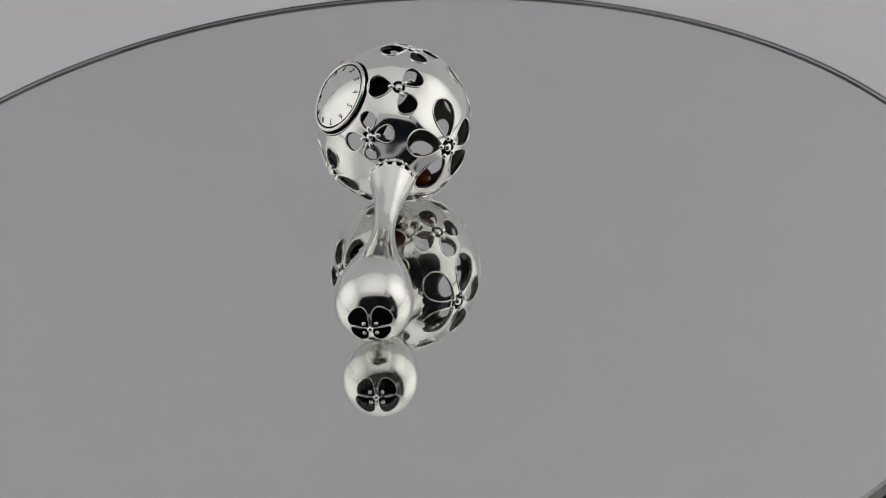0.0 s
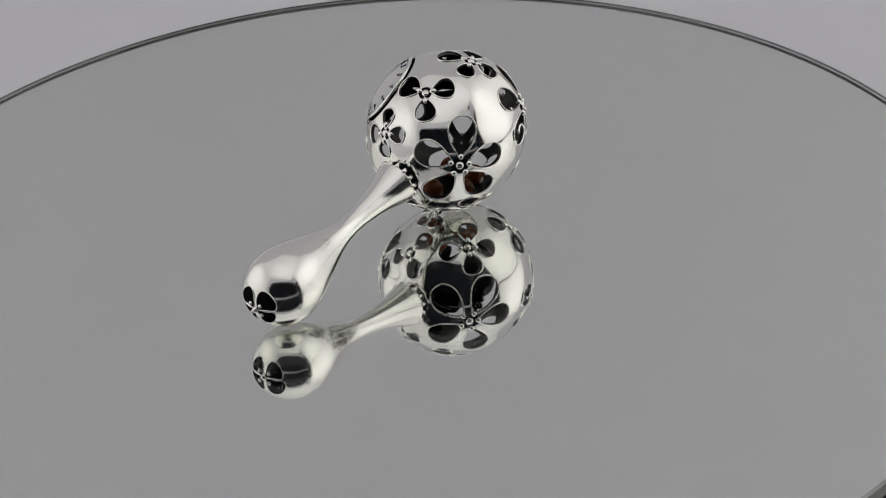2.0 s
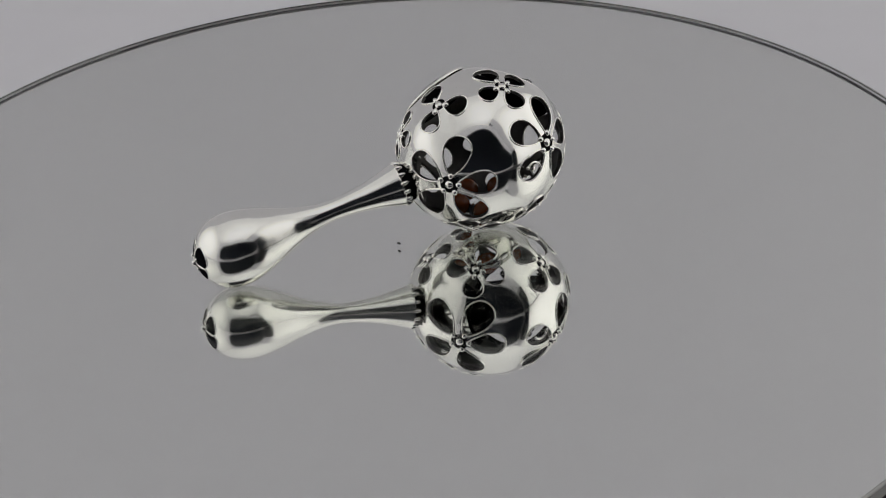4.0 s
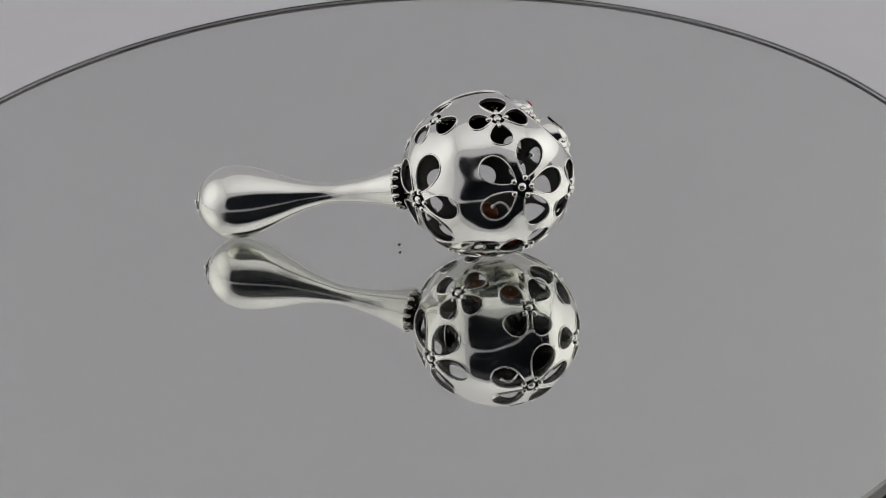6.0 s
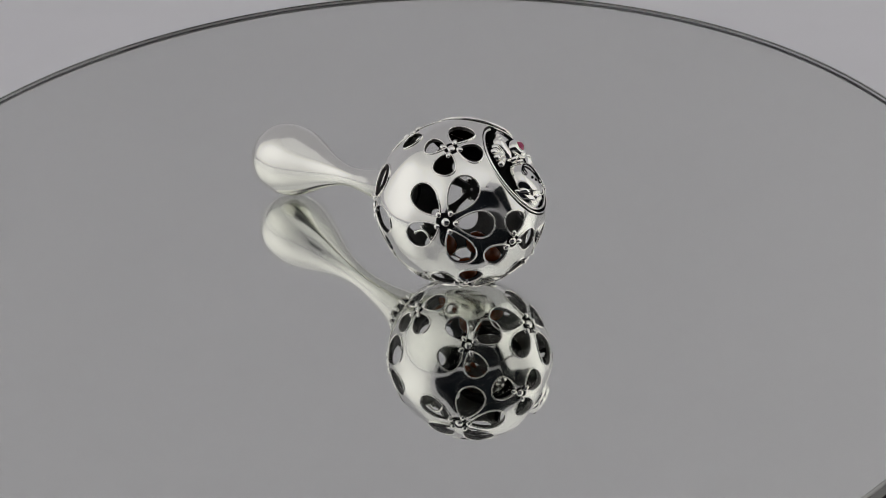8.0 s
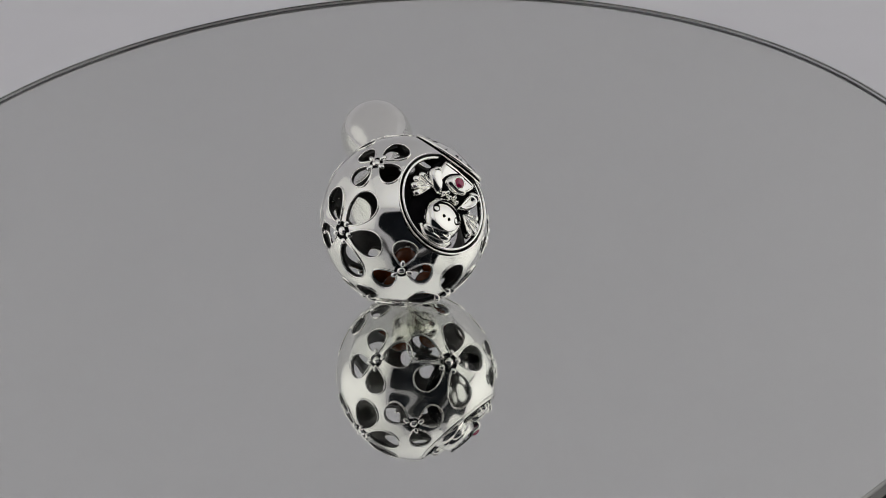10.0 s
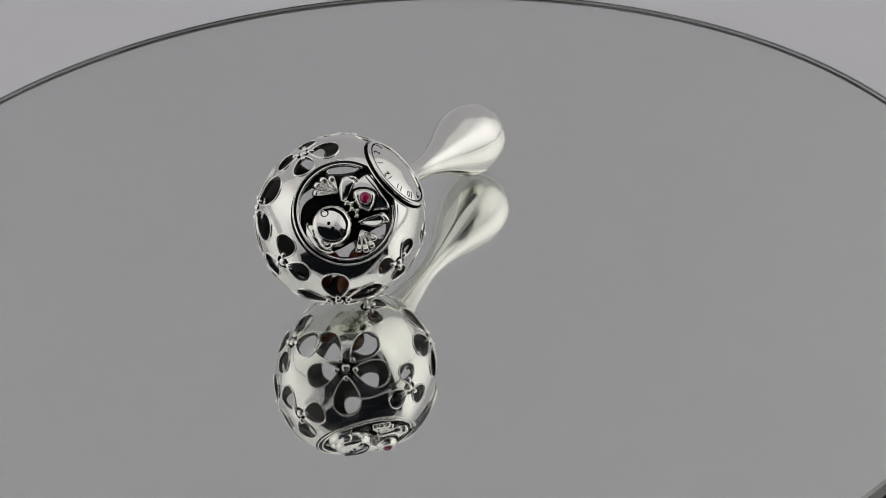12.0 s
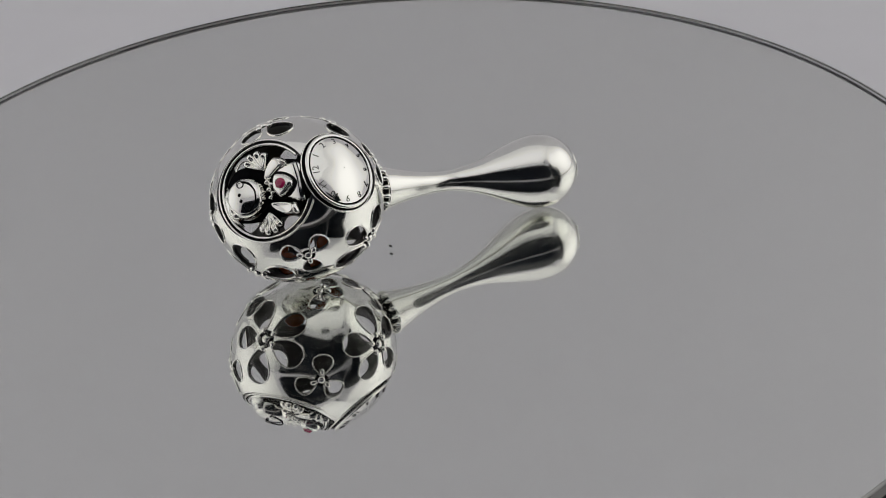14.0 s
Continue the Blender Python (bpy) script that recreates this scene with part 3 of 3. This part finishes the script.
def dial():
    h = 0.0180
    base, rise = h + 0.0009, 0.0019
    ring = [(0.00915 * math.cos(a), 0.00915 * math.sin(a), h + 0.00055) for a in np.linspace(0, 2 * math.pi, 96, endpoint=False)]
    part("dial_rim", mesh_of("dial_rim", *tube(ring, 0.00050, 10), SILVER), rattle, "raised rounded silver rim round the dial", DIAL_POSE)
    prof = [(0.0084, h + 0.0001)]
    for i in range(9):
        a = math.pi / 2 * i / 8
        prof.append((0.0084 + 0.00015 * math.cos(a), base - 0.0004 + 0.0004 * math.sin(a)))
    for i in range(1, 25):
        r = 0.0084 * (1 - i / 24)
        prof.append((max(r, 0.00001), base + rise * (1 - (r / 0.0084) ** 2)))
    disc = part("dial", mesh_of("dial", *lathe(prof, 96), SILVER), rattle, "polished domed silver clock dial with engraved numerals", DIAL_POSE)
    prof = [(0.0088, h + 0.0001), (0.0093, h + 0.0002), (0.0095, h - 0.0004), (0.0096, h - 0.0012), (0.0101, h - 0.0012), (0.0102, h - 0.0006)]
    part("dial_groove", mesh_of("dial_groove", *lathe(prof, 96), BLACK), rattle, "dark groove round the dial", DIAL_POSE)
    lip = [(0.0101 * math.cos(a), 0.0101 * math.sin(a), h - 0.0005) for a in np.linspace(0, 2 * math.pi, 96, endpoint=False)]
    part("dial_lip", mesh_of("dial_lip", *tube(lip, 0.00020, 7), SILVER), rattle, "thin silver lip round the dial's groove", DIAL_POSE)
    # seat coloured black to carry the shade of the ball's inside
    prof = [(0.0103, h - 0.0012), (0.0101, h - 0.0030), (0.0080, h - 0.0030), (0.0080, h - 0.0012)]
    part("dial_seat", mesh_of("dial_seat", *lathe(prof, 96), BLACK), rattle, "black seat under the dial, the inside's shade in its colour", DIAL_POSE)
    for k in range(1, 13):
        a = radians(90 - 30 * k)
        r = 0.0073
        z = base + rise * (1 - (r / 0.0084) ** 2) + 0.00003
        tilt = math.atan(2 * rise * r / 0.0084 ** 2)
        m = Matrix.Rotation(a, 4, "Z") @ Matrix.Translation((r, 0, z)) @ Matrix.Rotation(tilt, 4, "Y") @ Matrix.Rotation(-math.pi / 2, 4, "Z")
        part("numeral", numeral(str(k), 0.0023), disc, "black engraved numeral", m)
    ring = [(0.00852 * math.cos(a), 0.00852 * math.sin(a), base - 0.0001) for a in np.linspace(0, 2 * math.pi, 90, endpoint=False)]
    part("dial_line", mesh_of("dial_line", *tube(ring, 0.00014, 6), BLACK), disc, "fine engraved line along the dial's edge")
    part("dial_pin", mesh_of("dial_pin", *ball(0.00016, 5, 8, 0.5), BLACK), disc, "tiny dark mark in the dial's middle", Matrix.Translation((0, 0, base + rise)))


dial()


# ---- the grip ----
TO_LOCAL = START.inverted()
NECK = TO_LOCAL @ Vector((0.00037, 0.00198, 0.01840))
BULB = TO_LOCAL @ Vector((-0.00535, -0.04175, 0.01090))
GRIP = (BULB - NECK).normalized()
BULB_R = 0.0095


def grip():
    length = (BULB - NECK).length + BULB_R
    px = 0.0095 / 61.5
    knots = [(0.175, 61.5), (0.21, 61.6), (0.27, 58.2), (0.355, 48.5), (0.42, 39.5), (0.485, 30.5), (0.55, 23.6), (0.61, 19.3), (0.665, 17.3), (0.72, 17.6), (0.78, 19.6), (0.84, 22.6), (0.90, 27), (0.967, 33.5), (1.0, 36.5)]
    ks, kr = np.array([k[0] for k in knots]), np.array([k[1] for k in knots])
    grad = np.gradient(kr, ks)
    grad[0] = 0.0
    prof = []
    ks[0] = BULB_R / length
    for i in range(1, 14):
        a = math.pi / 2 * i / 14
        prof.append((BULB_R * math.sin(a), BULB_R * (1 - math.cos(a))))
    for s in np.linspace(ks[0], 1.0, 70):
        i = min(max(np.searchsorted(ks, s) - 1, 0), len(ks) - 2)
        d = ks[i + 1] - ks[i]
        t = (s - ks[i]) / d
        r = (2 * t ** 3 - 3 * t * t + 1) * kr[i] + (t ** 3 - 2 * t * t + t) * d * grad[i] + (-2 * t ** 3 + 3 * t * t) * kr[i + 1] + (t ** 3 - t * t) * d * grad[i + 1]
        prof.append((r * px, s * length))
    prof += [(36.9 * px, length + 0.0002), (36.2 * px, length + 0.0005), (30 * px, length + 0.0005)]
    prof = [(0.00002, 0.0)] + prof
    v, f = lathe(prof, 80)
    end = BULB + GRIP * BULB_R
    pose_m = Matrix.Translation(end) @ (-GRIP).to_track_quat("Z", "X").to_matrix().to_4x4()
    body = part("handle", mesh_of("handle", v, f, SATIN), rattle, "smooth drop-shaped hollow silver handle", pose_m)
    part("collar", mesh_of("collar", *lathe([(30 * px, length + 0.0002), (31.5 * px, length + 0.0019), (34 * px, length + 0.004)], 64), BLACK), body, "dark seat between handle and ball")
    for k in range(15):
        a = 2 * math.pi * (k + 0.5) / 15
        bv, bf = ball(0.00090, 8, 12)
        m = Matrix.Rotation(a, 4, "Z") @ Matrix.Translation((33.2 * px, 0, length + 0.0009)) @ Matrix.Diagonal((1.05, 0.72, 1.3, 1))
        part("collar_bead", mesh_of("collar_bead", [m @ Vector(x) for x in bv], bf, SILVER), body)
    # the flower on the end: recess shade put into flat black petals with wire edges
    spot = (TO_LOCAL @ Vector((-0.00620, -0.0503, 0.0099))) - BULB
    c = spot.normalized()
    up = Vector((0, 0, 1))
    e = up.cross(c).normalized()
    n = c.cross(e)
    inv = pose_m.inverted()

    def lay(uv, lift):
        out = []
        for a, b in uv:
            q = math.hypot(a, b) + 1e-9
            d = c * math.cos(q) + (e * a + n * b) * (math.sin(q) / q)
            out.append(inv @ (BULB + d * (BULB_R + lift)))
        return out

    for deg, size in ((40, 0.64), (140, 0.64), (216, 0.56), (324, 0.56)):
        o = petal_outline(size, radians(deg), 0.50, 40, 0.10)
        m = o.mean(0)
        v, f = [], []
        for s in (1.0, 0.8, 0.6, 0.4, 0.2):
            v += lay(m + (o - m) * s, 0.00008)
        v += lay([m], 0.00008)
        for r in range(4):
            for k in range(40):
                j = (k + 1) % 40
                f.append((r * 40 + k, r * 40 + j, r * 40 + 40 + j, r * 40 + 40 + k))
        f += [(160 + k, 160 + (k + 1) % 40, 200) for k in range(40)]
        part("petal", mesh_of("petal", v, f, BLACK), body, "black petal laid on for a shaded recess")
        part("petal_wire", mesh_of("petal_wire", *tube(lay(o, 0.00002), 0.00016, 6, True, [tuple(p - (inv @ BULB)) for p in lay(o, 0)]), SILVER), body)
    for a, b, r in ((0, 0, 0.0009), (0.15, 0.15, 0.00055), (-0.15, 0.15, 0.00055), (0.15, -0.13, 0.00055), (-0.15, -0.13, 0.00055)):
        bv, bf = ball(r, 7, 12)
        p = lay([(a, b)], 0.0002)[0]
        part("bead", mesh_of("bead", [Vector(x) + p for x in bv], bf, SILVER), body)


grip()


def rattle_beads():
    """Amber beads lying loose in the bottom of the ball."""
    down = Vector((0, -0.170, -0.985)).normalized()
    side = Vector((1, 0, 0))
    front = down.cross(side)
    spots = []
    for k in range(5):
        a = radians(72 * k + 20)
        spots.append((down * math.cos(0.42) + (side * math.cos(a) + front * math.sin(a)) * math.sin(0.42)) * 0.0163)
    for x, y, z in spots:
        v, f = ball(0.0029, 14, 24)
        part("bead", mesh_of("bead", v, f, AMBER), rattle, "amber-brown bead inside the ball", Matrix.Translation((x, y, z)))


rattle_beads()


# ---- two specks at the turning mirror's middle ----
def specks():
    for x, y in ((0.0, 0.0012),):
        v, f = ball(0.0005, 6, 10, 0.3)
        part("speck", mesh_of("speck", [(a * 1.3 + x, b * 0.8 + y, c + GLASS_TOP + 0.0001) for a, b, c in v], f, SPECK), turntable, "tiny dark speck on the glass")


specks()


def dust():
    """A thin scatter of dust on the glass."""
    rng = random.Random(4)
    pieces = []
    for _ in range(46):
        a, r = rng.uniform(0, 2 * math.pi), 0.146 * math.sqrt(rng.random())
        v, f = ball(rng.uniform(0.00005, 0.00013), 4, 6, 0.5)
        pieces.append(([(x + r * math.cos(a), y + r * math.sin(a), z + GLASS_TOP + 0.00006) for x, y, z in v], f))
    ob = part("dust", mesh_of("dust", *joined(pieces), BASE), turntable, "fine grey dust on the glass")
    tagged(ob, kind="stuff")


dust()


def motions():
    turns = [(0.5 * k, Matrix.Rotation(radians(a), 4, "Z")) for k, a in enumerate(ANGLES)]
    walk(turntable, turns)
    walk(rattle, [(t, m @ START) for t, m in turns])


motions()
